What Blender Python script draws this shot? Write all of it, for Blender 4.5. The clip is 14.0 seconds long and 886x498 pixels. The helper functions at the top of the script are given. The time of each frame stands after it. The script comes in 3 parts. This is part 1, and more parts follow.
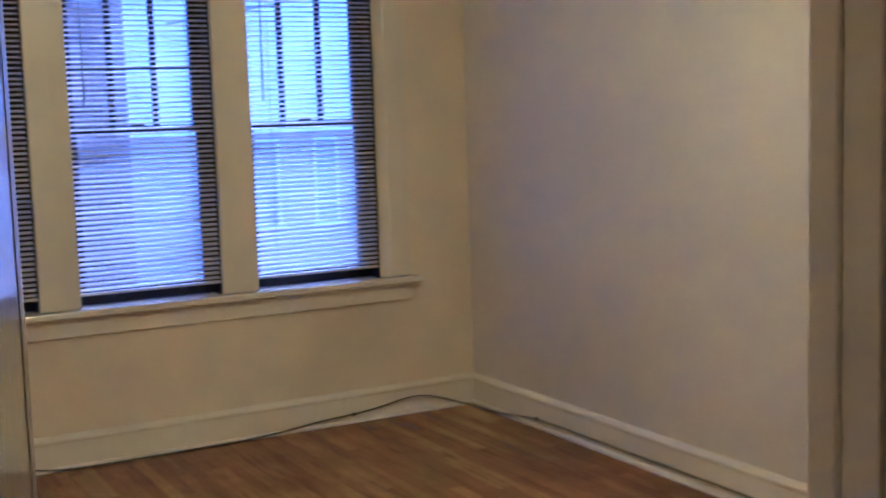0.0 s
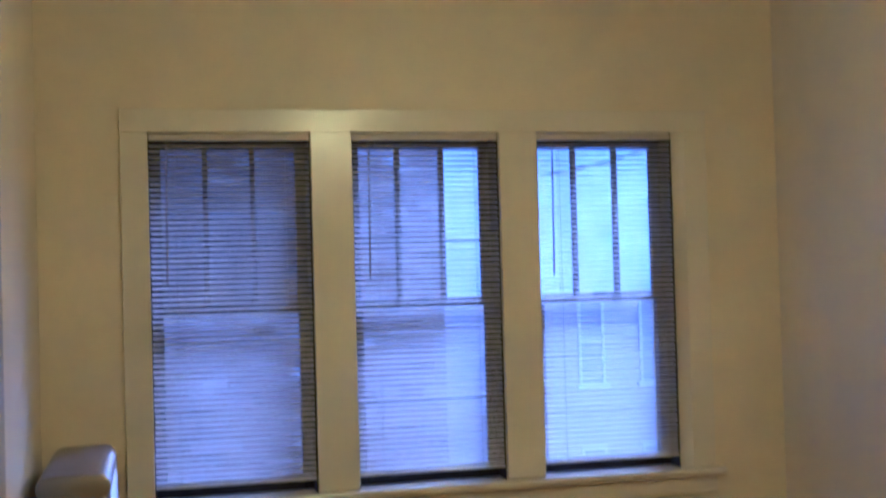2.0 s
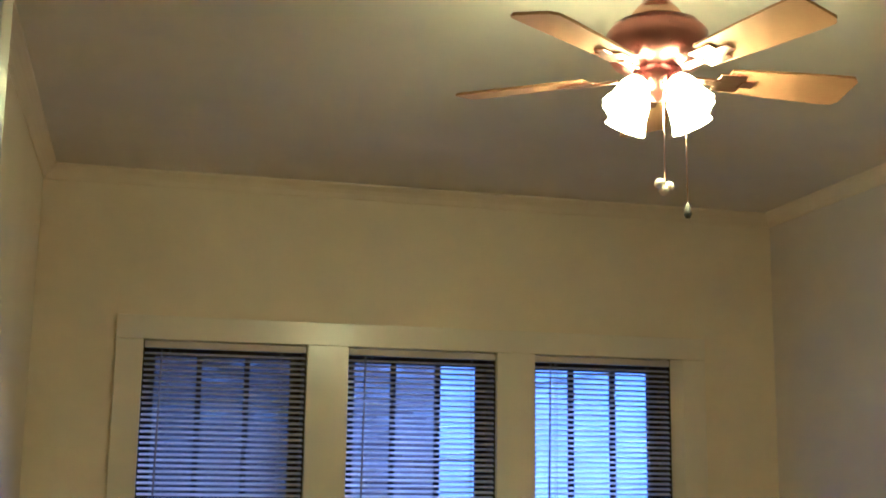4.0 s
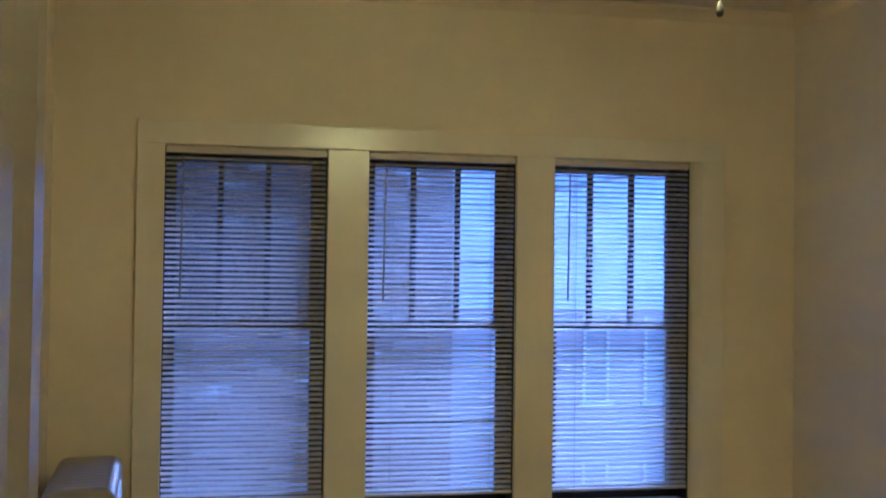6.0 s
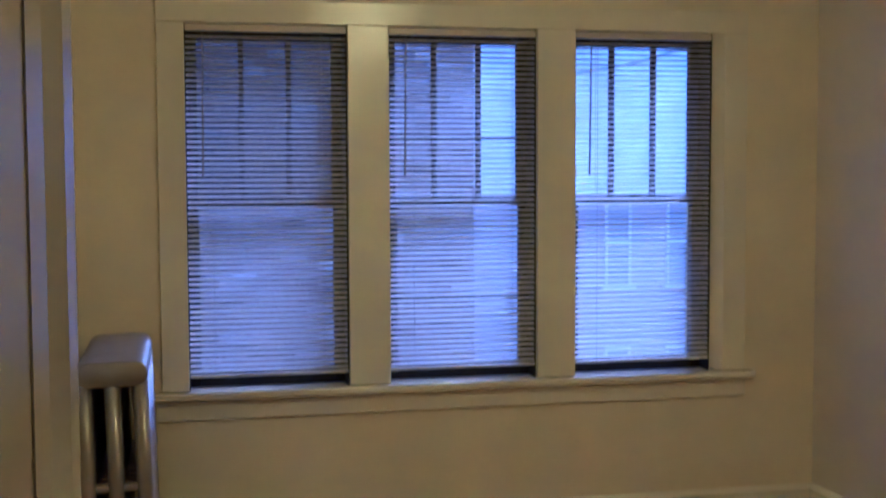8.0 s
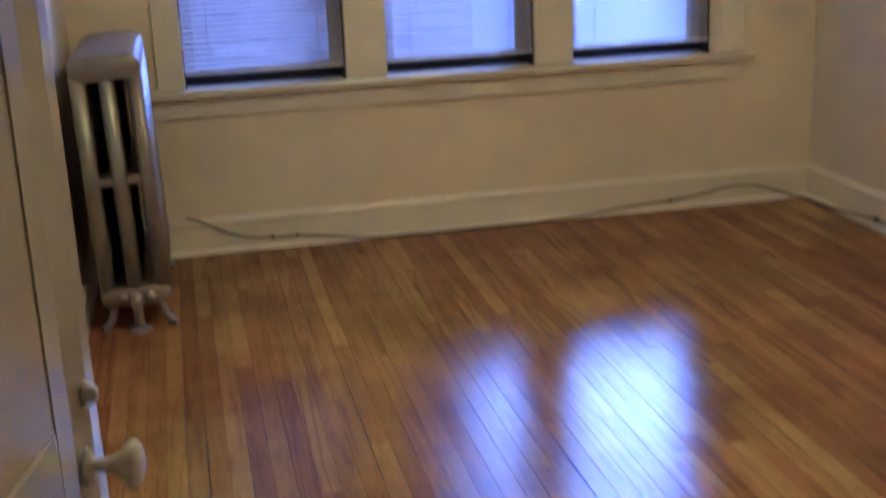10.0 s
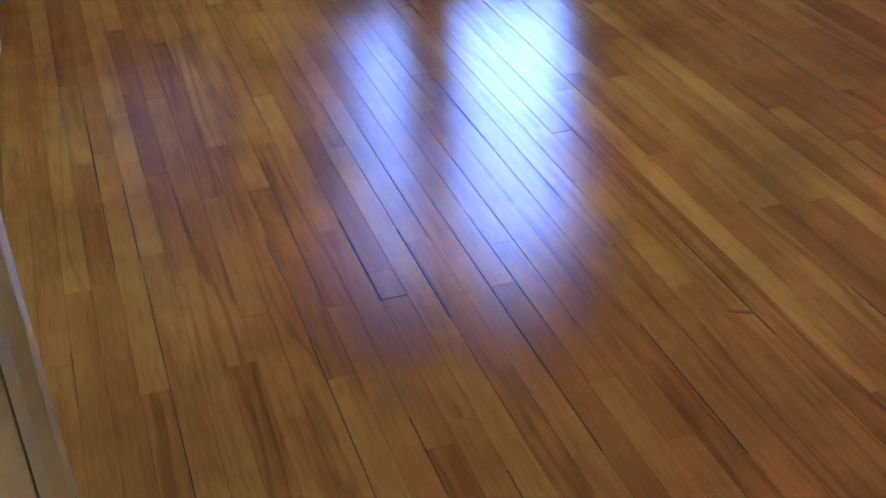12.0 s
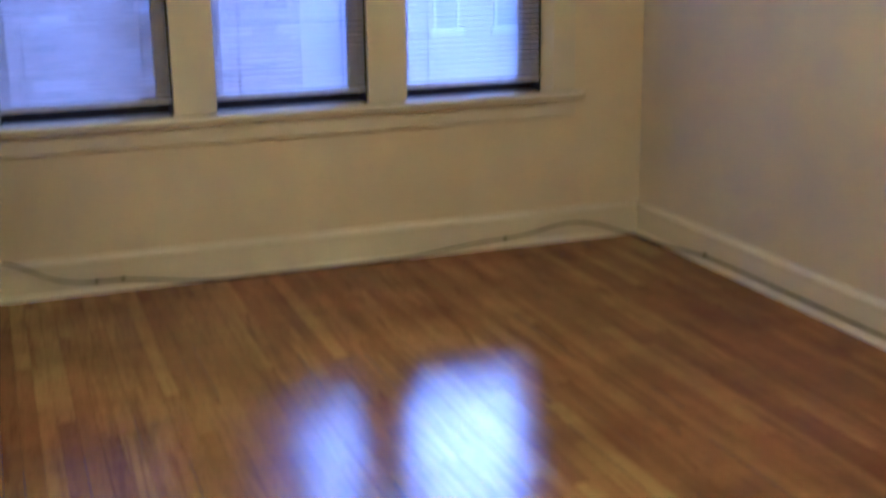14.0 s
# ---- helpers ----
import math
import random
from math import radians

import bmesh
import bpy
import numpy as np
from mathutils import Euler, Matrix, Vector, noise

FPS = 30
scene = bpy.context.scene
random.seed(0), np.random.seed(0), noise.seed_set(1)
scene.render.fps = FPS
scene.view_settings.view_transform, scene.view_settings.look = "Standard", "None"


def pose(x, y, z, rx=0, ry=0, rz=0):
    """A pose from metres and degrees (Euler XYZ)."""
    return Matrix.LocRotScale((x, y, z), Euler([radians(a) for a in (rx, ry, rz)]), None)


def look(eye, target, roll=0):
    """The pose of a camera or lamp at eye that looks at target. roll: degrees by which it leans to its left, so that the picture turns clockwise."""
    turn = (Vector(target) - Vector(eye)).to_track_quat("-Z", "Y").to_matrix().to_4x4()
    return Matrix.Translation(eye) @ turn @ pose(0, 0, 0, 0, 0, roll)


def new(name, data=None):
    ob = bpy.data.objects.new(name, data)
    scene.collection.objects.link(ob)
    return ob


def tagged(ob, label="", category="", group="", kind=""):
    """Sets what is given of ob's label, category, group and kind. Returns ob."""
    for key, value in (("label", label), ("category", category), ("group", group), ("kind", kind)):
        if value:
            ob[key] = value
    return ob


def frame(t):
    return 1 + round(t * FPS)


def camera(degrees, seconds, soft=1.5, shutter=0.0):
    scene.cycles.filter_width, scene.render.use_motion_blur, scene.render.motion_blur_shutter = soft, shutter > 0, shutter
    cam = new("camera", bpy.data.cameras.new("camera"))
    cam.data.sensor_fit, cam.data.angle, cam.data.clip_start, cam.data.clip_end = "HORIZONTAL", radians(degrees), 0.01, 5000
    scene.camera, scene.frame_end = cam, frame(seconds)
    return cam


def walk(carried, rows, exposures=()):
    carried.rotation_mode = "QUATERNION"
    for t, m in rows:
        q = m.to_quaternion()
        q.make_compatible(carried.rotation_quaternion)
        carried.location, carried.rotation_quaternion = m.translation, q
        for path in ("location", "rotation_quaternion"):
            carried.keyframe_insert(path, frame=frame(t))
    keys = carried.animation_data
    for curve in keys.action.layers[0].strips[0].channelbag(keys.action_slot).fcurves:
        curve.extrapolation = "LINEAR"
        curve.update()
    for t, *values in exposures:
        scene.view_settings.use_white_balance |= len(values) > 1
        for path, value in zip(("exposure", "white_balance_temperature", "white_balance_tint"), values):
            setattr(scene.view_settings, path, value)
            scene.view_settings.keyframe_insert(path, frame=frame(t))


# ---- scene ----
cam = camera(40.0, 14.0, soft=1.8, shutter=0.7)
PATH = [
    (0, (-3.068, -5.252, 1.478), (-2.104, -3.514, 1.252), -1.8),
    (0.5, (-2.954, -5.257, 1.44), (-2.111, -3.459, 1.204), -3.2),
    (1, (-2.771, -5.154, 1.464), (-2.075, -3.29, 1.266), -2.0),
    (1.5, (-2.795, -5.063, 1.515), (-2.256, -3.138, 1.434), -2.2),
    (2, (-2.752, -4.973, 1.558), (-2.283, -3.029, 1.6), -1.6),
    (2.5, (-2.735, -4.94, 1.605), (-2.308, -2.993, 1.77), -0.3),
    (2.7, (-2.723, -4.938, 1.598), (-2.278, -3.002, 1.826), 0.8),
    (4.8, (-2.759, -4.948, 1.646), (-2.271, -3.028, 1.92), 0.9),
    (5, (-2.768, -4.953, 1.637), (-2.291, -3.026, 1.877), 0.8),
    (5.5, (-2.767, -4.946, 1.626), (-2.306, -3.006, 1.778), 0.8),
    (6, (-2.779, -4.94, 1.628), (-2.32, -2.994, 1.679), 0.7),
    (6.5, (-2.779, -4.959, 1.632), (-2.336, -3.008, 1.634), 0.5),
    (7, (-2.78, -4.956, 1.609), (-2.34, -3.006, 1.578), 0.4),
    (7.2, (-2.784, -4.956, 1.603), (-2.347, -3.004, 1.566), 0.6),
    (9.3, (-2.782, -4.957, 1.459), (-2.384, -3.038, 1.062), -2.0),
    (9.5, (-2.776, -4.959, 1.457), (-2.395, -3.043, 1.027), -1.8),
    (10, (-2.768, -4.962, 1.432), (-2.374, -3.087, 0.858), -2.3),
    (10.5, (-2.775, -4.947, 1.376), (-2.322, -3.129, 0.677), -2.5),
    (11, (-2.775, -4.97, 1.362), (-2.304, -3.213, 0.53), -2.9),
    (11.5, (-2.771, -4.979, 1.35), (-2.286, -3.308, 0.363), -3.2),
    (12, (-2.769, -4.965, 1.333), (-2.272, -3.339, 0.279), -3.0),
    (12.5, (-2.778, -4.965, 1.336), (-2.269, -3.308, 0.338), -2.4),
    (13, (-2.771, -4.962, 1.369), (-2.238, -3.257, 0.471), -2.2),
    (13.5, (-2.769, -4.939, 1.434), (-2.174, -3.171, 0.711), -1.0),
    (14, (-2.767, -4.869, 1.426), (-2.1, -3.058, 0.902), -0.8),
]
BETWEEN = [
    (3.75, (-2.745, -4.945, 1.63), (-2.283, -3.036, 2.005), 0.85),
    (8.25, (-2.784, -4.956, 1.54), (-2.365, -3.009, 1.362), -0.7),
]
walk(cam, [(t, look(eye, target, roll)) for t, eye, target, roll in sorted(PATH + BETWEEN)],
     [(0.0, 2.52, 3350, 37), (1.0, 2.6, 3340, 31), (2.5, 2.4, 3370, 31), (5.0, 2.12, 3400, 25), (7.0, 2.07, 3390, 27), (9.5, 2.5, 3410, 37), (11.0, 2.72, 3400, 32), (12.8, 2.72, 3400, 28), (14.0, 2.62, 3410, 34)])

# ---- world and sun: a dull, bluish day ----
world = bpy.data.worlds.new("world")
scene.world = world
world.use_nodes = True
wn = world.node_tree.nodes
sky = wn.new("ShaderNodeTexSky")
sky.sky_type, sky.sun_disc = "NISHITA", False
sky.sun_elevation, sky.sun_rotation = radians(40), radians(35)
sky.dust_density, sky.air_density = 3.0, 1.4
wn["Background"].inputs["Strength"].default_value = 0.15
world.node_tree.links.new(sky.outputs[0], wn["Background"].inputs["Color"])
sun = new("sun", bpy.data.lights.new("sun", "SUN"))
sun.data.energy, sun.data.angle, sun.data.color = 0.3, radians(40), (1.0, 0.96, 0.9)
sun.matrix_world = look((4.4, 6.3, 6.4), (0, 0, 0))
LAMP = 22.5  # strength of the glowing lamp shades


# ---- materials ----
def material(name):
    m = bpy.data.materials.new(name)
    m.use_nodes = True
    return m, m.node_tree.nodes, m.node_tree.links, m.node_tree.nodes["Principled BSDF"]


def math_node(n, l, op, a, b):
    k = n.new("ShaderNodeMath")
    k.operation = op
    for i, v in enumerate((a, b)):
        if isinstance(v, (int, float)):
            k.inputs[i].default_value = v
        else:
            l.new(v, k.inputs[i])
    return k.outputs[0]


def ramp(n, l, fac, stops):
    k = n.new("ShaderNodeValToRGB")
    while len(k.color_ramp.elements) < len(stops):
        k.color_ramp.elements.new(0.5)
    for e, (at, c) in zip(k.color_ramp.elements, stops):
        e.position, e.color = at, (*c, 1)
    l.new(fac, k.inputs[0])
    return k.outputs[0]


def noise_node(n, l, vec, scale, detail=4.0, rough=0.55):
    k = n.new("ShaderNodeTexNoise")
    k.inputs["Scale"].default_value, k.inputs["Detail"].default_value, k.inputs["Roughness"].default_value = scale, detail, rough
    if vec is not None:
        l.new(vec, k.inputs["Vector"])
    return k.outputs["Fac"]


def bump_to(n, l, bsdf, height, strength, distance):
    k = n.new("ShaderNodeBump")
    k.inputs["Strength"].default_value, k.inputs["Distance"].default_value = strength, distance
    l.new(height, k.inputs["Height"])
    l.new(k.outputs[0], bsdf.inputs["Normal"])


def paint(name, color, rough=0.5, vary=0.06, grain=60.0, relief=0.15, metallic=0.0, coat=0.0):
    """Painted or plain surface with soft mottling and fine relief."""
    m, n, l, b = material(name)
    pos = n.new("ShaderNodeNewGeometry").outputs["Position"]
    big = noise_node(n, l, pos, 1.7, 5)
    lo = tuple(c * (1 - vary) for c in color)
    hi = tuple(min(1, c * (1 + vary)) for c in color)
    l.new(ramp(n, l, big, [(0.3, lo), (0.7, hi)]), b.inputs["Base Color"])
    fine = noise_node(n, l, pos, grain, 3)
    r = math_node(n, l, "MULTIPLY_ADD", fine, 0.12)
    r.node.inputs[2].default_value = rough - 0.06
    l.new(r, b.inputs["Roughness"])
    b.inputs["Metallic"].default_value = metallic
    b.inputs["Coat Weight"].default_value = coat
    bump_to(n, l, b, fine, relief, 0.002)
    return m


def wood_floor(name, joined):
    """Varnished oak strip: tone by piece, streaked grain along the strip, dark scratches."""
    m, n, l, b = material(name)
    if joined:
        rnd = n.new("ShaderNodeNewGeometry").outputs["Random Per Island"]
    else:
        rnd = n.new("ShaderNodeObjectInfo").outputs["Random"]
    pos = n.new("ShaderNodeNewGeometry").outputs["Position"]
    shift = n.new("ShaderNodeCombineXYZ")
    l.new(math_node(n, l, "MULTIPLY", rnd, 37.0), shift.inputs[0])
    l.new(math_node(n, l, "MULTIPLY", rnd, 91.0), shift.inputs[1])
    add = n.new("ShaderNodeVectorMath")
    l.new(pos, add.inputs[0]), l.new(shift.outputs[0], add.inputs[1])
    squash = n.new("ShaderNodeVectorMath")
    squash.operation = "MULTIPLY"
    l.new(add.outputs[0], squash.inputs[0])
    squash.inputs[1].default_value = (1.0, 0.07, 1.0)
    grain = noise_node(n, l, squash.outputs[0], 140.0, 6, 0.65)
    wide = noise_node(n, l, squash.outputs[0], 22.0, 4, 0.6)
    tone = ramp(n, l, rnd, [(0.0, (0.225, 0.096, 0.0)), (0.15, (0.262, 0.117, 0.0)), (0.5, (0.288, 0.135, 0.0)), (0.85, (0.315, 0.157, 0.0)), (1.0, (0.36, 0.195, 0.0))])
    mix = n.new("ShaderNodeMixRGB")
    mix.blend_type = "MULTIPLY"
    mix.inputs[0].default_value = 1.0
    l.new(tone, mix.inputs[1])
    l.new(ramp(n, l, wide, [(0.3, (0.74, 0.64, 0.55)), (0.48, (1, 1, 1)), (0.7, (1.1, 1.1, 1.0))]), mix.inputs[2])
    mix2 = n.new("ShaderNodeMixRGB")
    mix2.blend_type = "MULTIPLY"
    mix2.inputs[0].default_value = 0.38
    l.new(mix.outputs[0], mix2.inputs[1])
    l.new(ramp(n, l, grain, [(0.34, (0.5, 0.42, 0.35)), (0.5, (1, 1, 1))]), mix2.inputs[2])
    wear = noise_node(n, l, pos, 2.3, 5)
    mix3 = n.new("ShaderNodeMixRGB")
    mix3.blend_type = "MULTIPLY"
    mix3.inputs[0].default_value = 0.9
    l.new(mix2.outputs[0], mix3.inputs[1])
    l.new(ramp(n, l, wear, [(0.35, (0.72, 0.66, 0.6)), (0.6, (1.05, 1.03, 1.0))]), mix3.inputs[2])
    knots = noise_node(n, l, squash.outputs[0], 11.0, 3, 0.5)
    mix4 = n.new("ShaderNodeMixRGB")
    mix4.blend_type = "MULTIPLY"
    mix4.inputs[0].default_value = 0.2
    l.new(mix3.outputs[0], mix4.inputs[1])
    l.new(ramp(n, l, knots, [(0.62, (1, 1, 1)), (0.72, (0.42, 0.34, 0.28))]), mix4.inputs[2])
    # flame figure on some of the strips
    flame = n.new("ShaderNodeTexWave")
    flame.bands_direction = "X"
    flame.inputs["Scale"].default_value, flame.inputs["Distortion"].default_value = 7.0, 16.0
    flame.inputs["Detail"].default_value, flame.inputs["Detail Scale"].default_value = 2.0, 1.6
    l.new(squash.outputs[0], flame.inputs["Vector"])
    some = ramp(n, l, math_node(n, l, "FRACT", math_node(n, l, "MULTIPLY", rnd, 7.31), 0.0), [(0.55, (0.0,) * 3), (0.85, (0.45,) * 3)])
    mix5 = n.new("ShaderNodeMixRGB")
    mix5.blend_type = "MULTIPLY"
    l.new(some, mix5.inputs[0])
    l.new(mix4.outputs[0], mix5.inputs[1])
    l.new(ramp(n, l, flame.outputs["Fac"], [(0.05, (0.42, 0.3, 0.2)), (0.28, (1, 1, 1))]), mix5.inputs[2])
    # broad changes of hue: golden where the finish is worn, redder elsewhere
    hue = noise_node(n, l, pos, 0.9, 3, 0.5)
    mix6 = n.new("ShaderNodeMixRGB")
    mix6.blend_type = "MULTIPLY"
    mix6.inputs[0].default_value = 1.0
    l.new(mix5.outputs[0], mix6.inputs[1])
    l.new(ramp(n, l, hue, [(0.36, (1.0, 0.92, 0.8)), (0.64, (1.0, 1.2, 1.0))]), mix6.inputs[2])
    l.new(mix6.outputs[0], b.inputs["Base Color"])
    b.inputs["Roughness"].default_value = 0.42
    b.inputs["Specular IOR Level"].default_value = 0.0
    rr = math_node(n, l, "MULTIPLY_ADD", noise_node(n, l, pos, 9.0, 5), 0.12)
    rr.node.inputs[2].default_value = 0.16
    varnish, layer, fres = n.new("ShaderNodeBsdfGlossy"), n.new("ShaderNodeMixShader"), n.new("ShaderNodeFresnel")
    varnish.distribution = "BECKMANN"
    fres.inputs["IOR"].default_value = 1.36
    l.new(rr, varnish.inputs["Roughness"])
    l.new(fres.outputs[0], layer.inputs[0])
    l.new(b.outputs[0], layer.inputs[1]), l.new(varnish.outputs[0], layer.inputs[2])
    l.new(layer.outputs[0], n["Material Output"].inputs[0])
    bump_to(n, l, b, grain, 0.12, 0.001)
    return m


def brickwork(name):
    m, n, l, b = material(name)
    rnd = n.new("ShaderNodeObjectInfo").outputs["Random"]
    isl = n.new("ShaderNodeNewGeometry").outputs["Random Per Island"]
    pos = n.new("ShaderNodeNewGeometry").outputs["Position"]
    r = math_node(n, l, "FRACT", math_node(n, l, "ADD", rnd, isl), 0.0)
    fine = noise_node(n, l, pos, 35.0, 5)
    mix = n.new("ShaderNodeMixRGB")
    mix.blend_type = "MULTIPLY"
    mix.inputs[0].default_value = 1.0
    l.new(ramp(n, l, r, [(0.0, (0.095, 0.06, 0.052)), (0.15, (0.195, 0.132, 0.115)), (0.75, (0.275, 0.195, 0.168)), (0.92, (0.35, 0.265, 0.235)), (1.0, (0.52, 0.43, 0.39))]), mix.inputs[1])
    l.new(ramp(n, l, fine, [(0.3, (0.75, 0.74, 0.72)), (0.7, (1.1, 1.1, 1.1))]), mix.inputs[2])
    l.new(mix.outputs[0], b.inputs["Base Color"])
    b.inputs["Roughness"].default_value = 0.9
    bump_to(n, l, b, fine, 0.5, 0.006)
    return m


def glowing(name, color, strength):
    m, n, l, b = material(name)
    b.inputs["Base Color"].default_value = (0.9, 0.88, 0.82, 1)
    b.inputs["Emission Color"].default_value = (*color, 1)
    b.inputs["Emission Strength"].default_value = strength
    b.inputs["Roughness"].default_value = 0.4
    return m


def clear_glass(name, tint=(1, 1, 1), gloss=1.0):
    m, n, l, b = material(name)
    n.remove(b)
    t, g, mix = n.new("ShaderNodeBsdfTransparent"), n.new("ShaderNodeBsdfGlossy"), n.new("ShaderNodeMixShader")
    t.inputs[0].default_value = (*tint, 1)
    g.inputs["Roughness"].default_value = 0.02
    f = n.new("ShaderNodeFresnel")
    f.inputs[0].default_value = 1.5
    l.new(math_node(n, l, "MULTIPLY", f.outputs[0], gloss), mix.inputs[0])
    l.new(t.outputs[0], mix.inputs[1]), l.new(g.outputs[0], mix.inputs[2])
    l.new(mix.outputs[0], n["Material Output"].inputs[0])
    return m


def screen_cloth(name, open_share):
    m, n, l, b = material(name)
    t, mix = n.new("ShaderNodeBsdfTransparent"), n.new("ShaderNodeMixShader")
    b.inputs["Base Color"].default_value = (0.05, 0.05, 0.055, 1)
    b.inputs["Roughness"].default_value = 0.7
    mix.inputs[0].default_value = open_share
    l.new(b.outputs[0], mix.inputs[1]), l.new(t.outputs[0], mix.inputs[2])
    l.new(mix.outputs[0], n["Material Output"].inputs[0])
    return m


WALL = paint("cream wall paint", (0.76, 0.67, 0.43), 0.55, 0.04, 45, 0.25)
# the wall's cream made greyer: bluish window daylight is put into this paint
WALL_DAYLIT = paint("side wall paint tinted for daylight", (0.69, 0.63, 0.53), 0.5, 0.04, 45, 0.25)
CEIL = paint("ceiling paint", (0.72, 0.67, 0.53), 0.7, 0.05, 40, 0.3)
TRIM = paint("glossy cream trim paint", (0.76, 0.70, 0.53), 0.24, 0.04, 70, 0.05)
DOORP = paint("glossy cream door paint", (0.66, 0.60, 0.46), 0.18, 0.04, 60, 0.004)
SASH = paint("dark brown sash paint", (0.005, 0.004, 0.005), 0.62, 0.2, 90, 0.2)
SLAT = paint("white slat enamel", (0.58, 0.55, 0.56), 0.4, 0.05, 80, 0.05)
HEADRAIL = paint("beige headrail enamel", (0.55, 0.50, 0.42), 0.4, 0.05, 80, 0.05)
CORD = paint("grey plastic", (0.30, 0.27, 0.27), 0.5, 0.1)
SILVER = paint("aluminium radiator paint", (0.30, 0.27, 0.245), 0.34, 0.2, 120, 0.4, metallic=0.5)
BLACK = paint("black rubber", (0.03, 0.028, 0.026), 0.6, 0.2)
CABLE = paint("dull brown cable jacket", (0.10, 0.085, 0.07), 0.5, 0.2)
IVORY = paint("ivory knob enamel", (0.78, 0.72, 0.58), 0.25, 0.04, 50, 0.02)
BRASS = paint("polished brass", (0.72, 0.47, 0.2), 0.22, 0.06, 60, 0.05, metallic=1.0)
COPPER = paint("antique copper", (0.42, 0.2, 0.11), 0.3, 0.1, 60, 0.05, metallic=1.0)
BLADE = paint("golden oak blade veneer", (0.45, 0.255, 0.0), 0.5, 0.25, 30, 0.1)
SUB = paint("dark joint", (0.02, 0.012, 0.008), 0.9, 0.3)
STAIN = paint("dark wood stain", (0.15, 0.055, 0.003), 0.9, 0.3, 90, 0.02)
OAK, OAK_FAR = wood_floor("oak strip", False), wood_floor("oak strip joined", True)
BRICK = brickwork("brown-grey brick")
MORTAR = paint("grey mortar", (0.30, 0.265, 0.25), 0.95, 0.1, 30, 0.5)
# brightness and mottling of sky behind foliage, put into a flat white colour
SKY_WHITE = paint("mottled white for sky and foliage", (0.86, 0.82, 0.82), 0.8, 0.16, 3, 0.3)
STUCCO = paint("pale painted masonry", (0.48, 0.40, 0.41), 0.9, 0.07, 14, 0.5)
WHITE = paint("white outdoor paint", (0.72, 0.68, 0.69), 0.5, 0.05)
DARKPANE = paint("grey window glass", (0.40, 0.38, 0.40), 0.2, 0.2, 5, 0.02)
ROOFING = paint("pale roof edge", (0.42, 0.40, 0.39), 0.9, 0.2)
GROUND = paint("grey yard paving", (0.22, 0.22, 0.21), 0.95, 0.15, 10, 0.5)
GLASS = clear_glass("window glass")
SCREEN = screen_cloth("insect screen", 0.5)
GLOW = glowing("lit frosted glass", (1.0, 0.612, 0.063), LAMP)
BULB = glowing("lit bulb", (1.0, 0.612, 0.063), LAMP * 2.2)


# ---- building helpers ----
def box(bm, x0, x1, y0, y1, z0, z1, bevel=0.0):
    made = bmesh.ops.create_cube(bm, size=1.0, matrix=Matrix.LocRotScale(((x0 + x1) / 2, (y0 + y1) / 2, (z0 + z1) / 2), None, (x1 - x0, y1 - y0, z1 - z0)))
    if bevel:
        edges = {e for v in made["verts"] for e in v.link_edges}
        bmesh.ops.bevel(bm, geom=list(edges), offset=bevel, segments=2, profile=0.5, affect="EDGES")
    return bm


def boxes(*rows, bevel=0.0):
    bm = bmesh.new()
    for r in rows:
        box(bm, *r, bevel=bevel)
    return bm


def spun(profile, steps=20, m=None, wave=None):
    """Turned body round z from (radius, height) pairs."""
    bm = bmesh.new()
    rings = []
    for r, z in profile:
        ring = []
        for i in range(steps):
            a = 2 * math.pi * i / steps
            k = r if wave is None else r * (1 + wave(a, z))
            ring.append(bm.verts.new((k * math.cos(a), k * math.sin(a), z)))
        rings.append(ring)
    for a, b in zip(rings, rings[1:]):
        for i in range(steps):
            bm.faces.new((a[i], a[(i + 1) % steps], b[(i + 1) % steps], b[i]))
    for ring in (rings[0], rings[-1]):
        if profile[rings.index(ring)][0] > 1e-5:
            bm.faces.new(ring)
    bmesh.ops.recalc_face_normals(bm, faces=bm.faces)
    if m is not None:
        bm.transform(m)
    return bm


def swept(profile, length):
    """A moulding: (y, z) profile drawn out along x from 0 to length."""
    bm = bmesh.new()
    a = [bm.verts.new((0, y, z)) for y, z in profile]
    b = [bm.verts.new((length, y, z)) for y, z in profile]
    for i in range(len(profile)):
        j = (i + 1) % len(profile)
        bm.faces.new((a[i], a[j], b[j], b[i]))
    bm.faces.new(a), bm.faces.new(b)
    bmesh.ops.recalc_face_normals(bm, faces=bm.faces)
    return bm


def mesh_of(name, bm, mat, smooth=False):
    me = bpy.data.meshes.new(name)
    bm.to_mesh(me)
    bm.free()
    me.materials.append(mat)
    if smooth:
        me.shade_smooth()
    return me


def part(name, bm, mat, parent=None, label="", smooth=False):
    ob = new(name, mesh_of(name, bm, mat, smooth))
    ob.parent = parent
    return tagged(ob, label) if label else ob


def shared(name, me, parent, m):
    ob = new(name, me)
    ob.parent = parent
    ob.matrix_basis = m
    return ob


def thing(name, x, y, z, label, category, group="", kind=""):
    ob = new(name)
    ob.location = (x, y, z)
    return tagged(ob, label, category, group, kind)


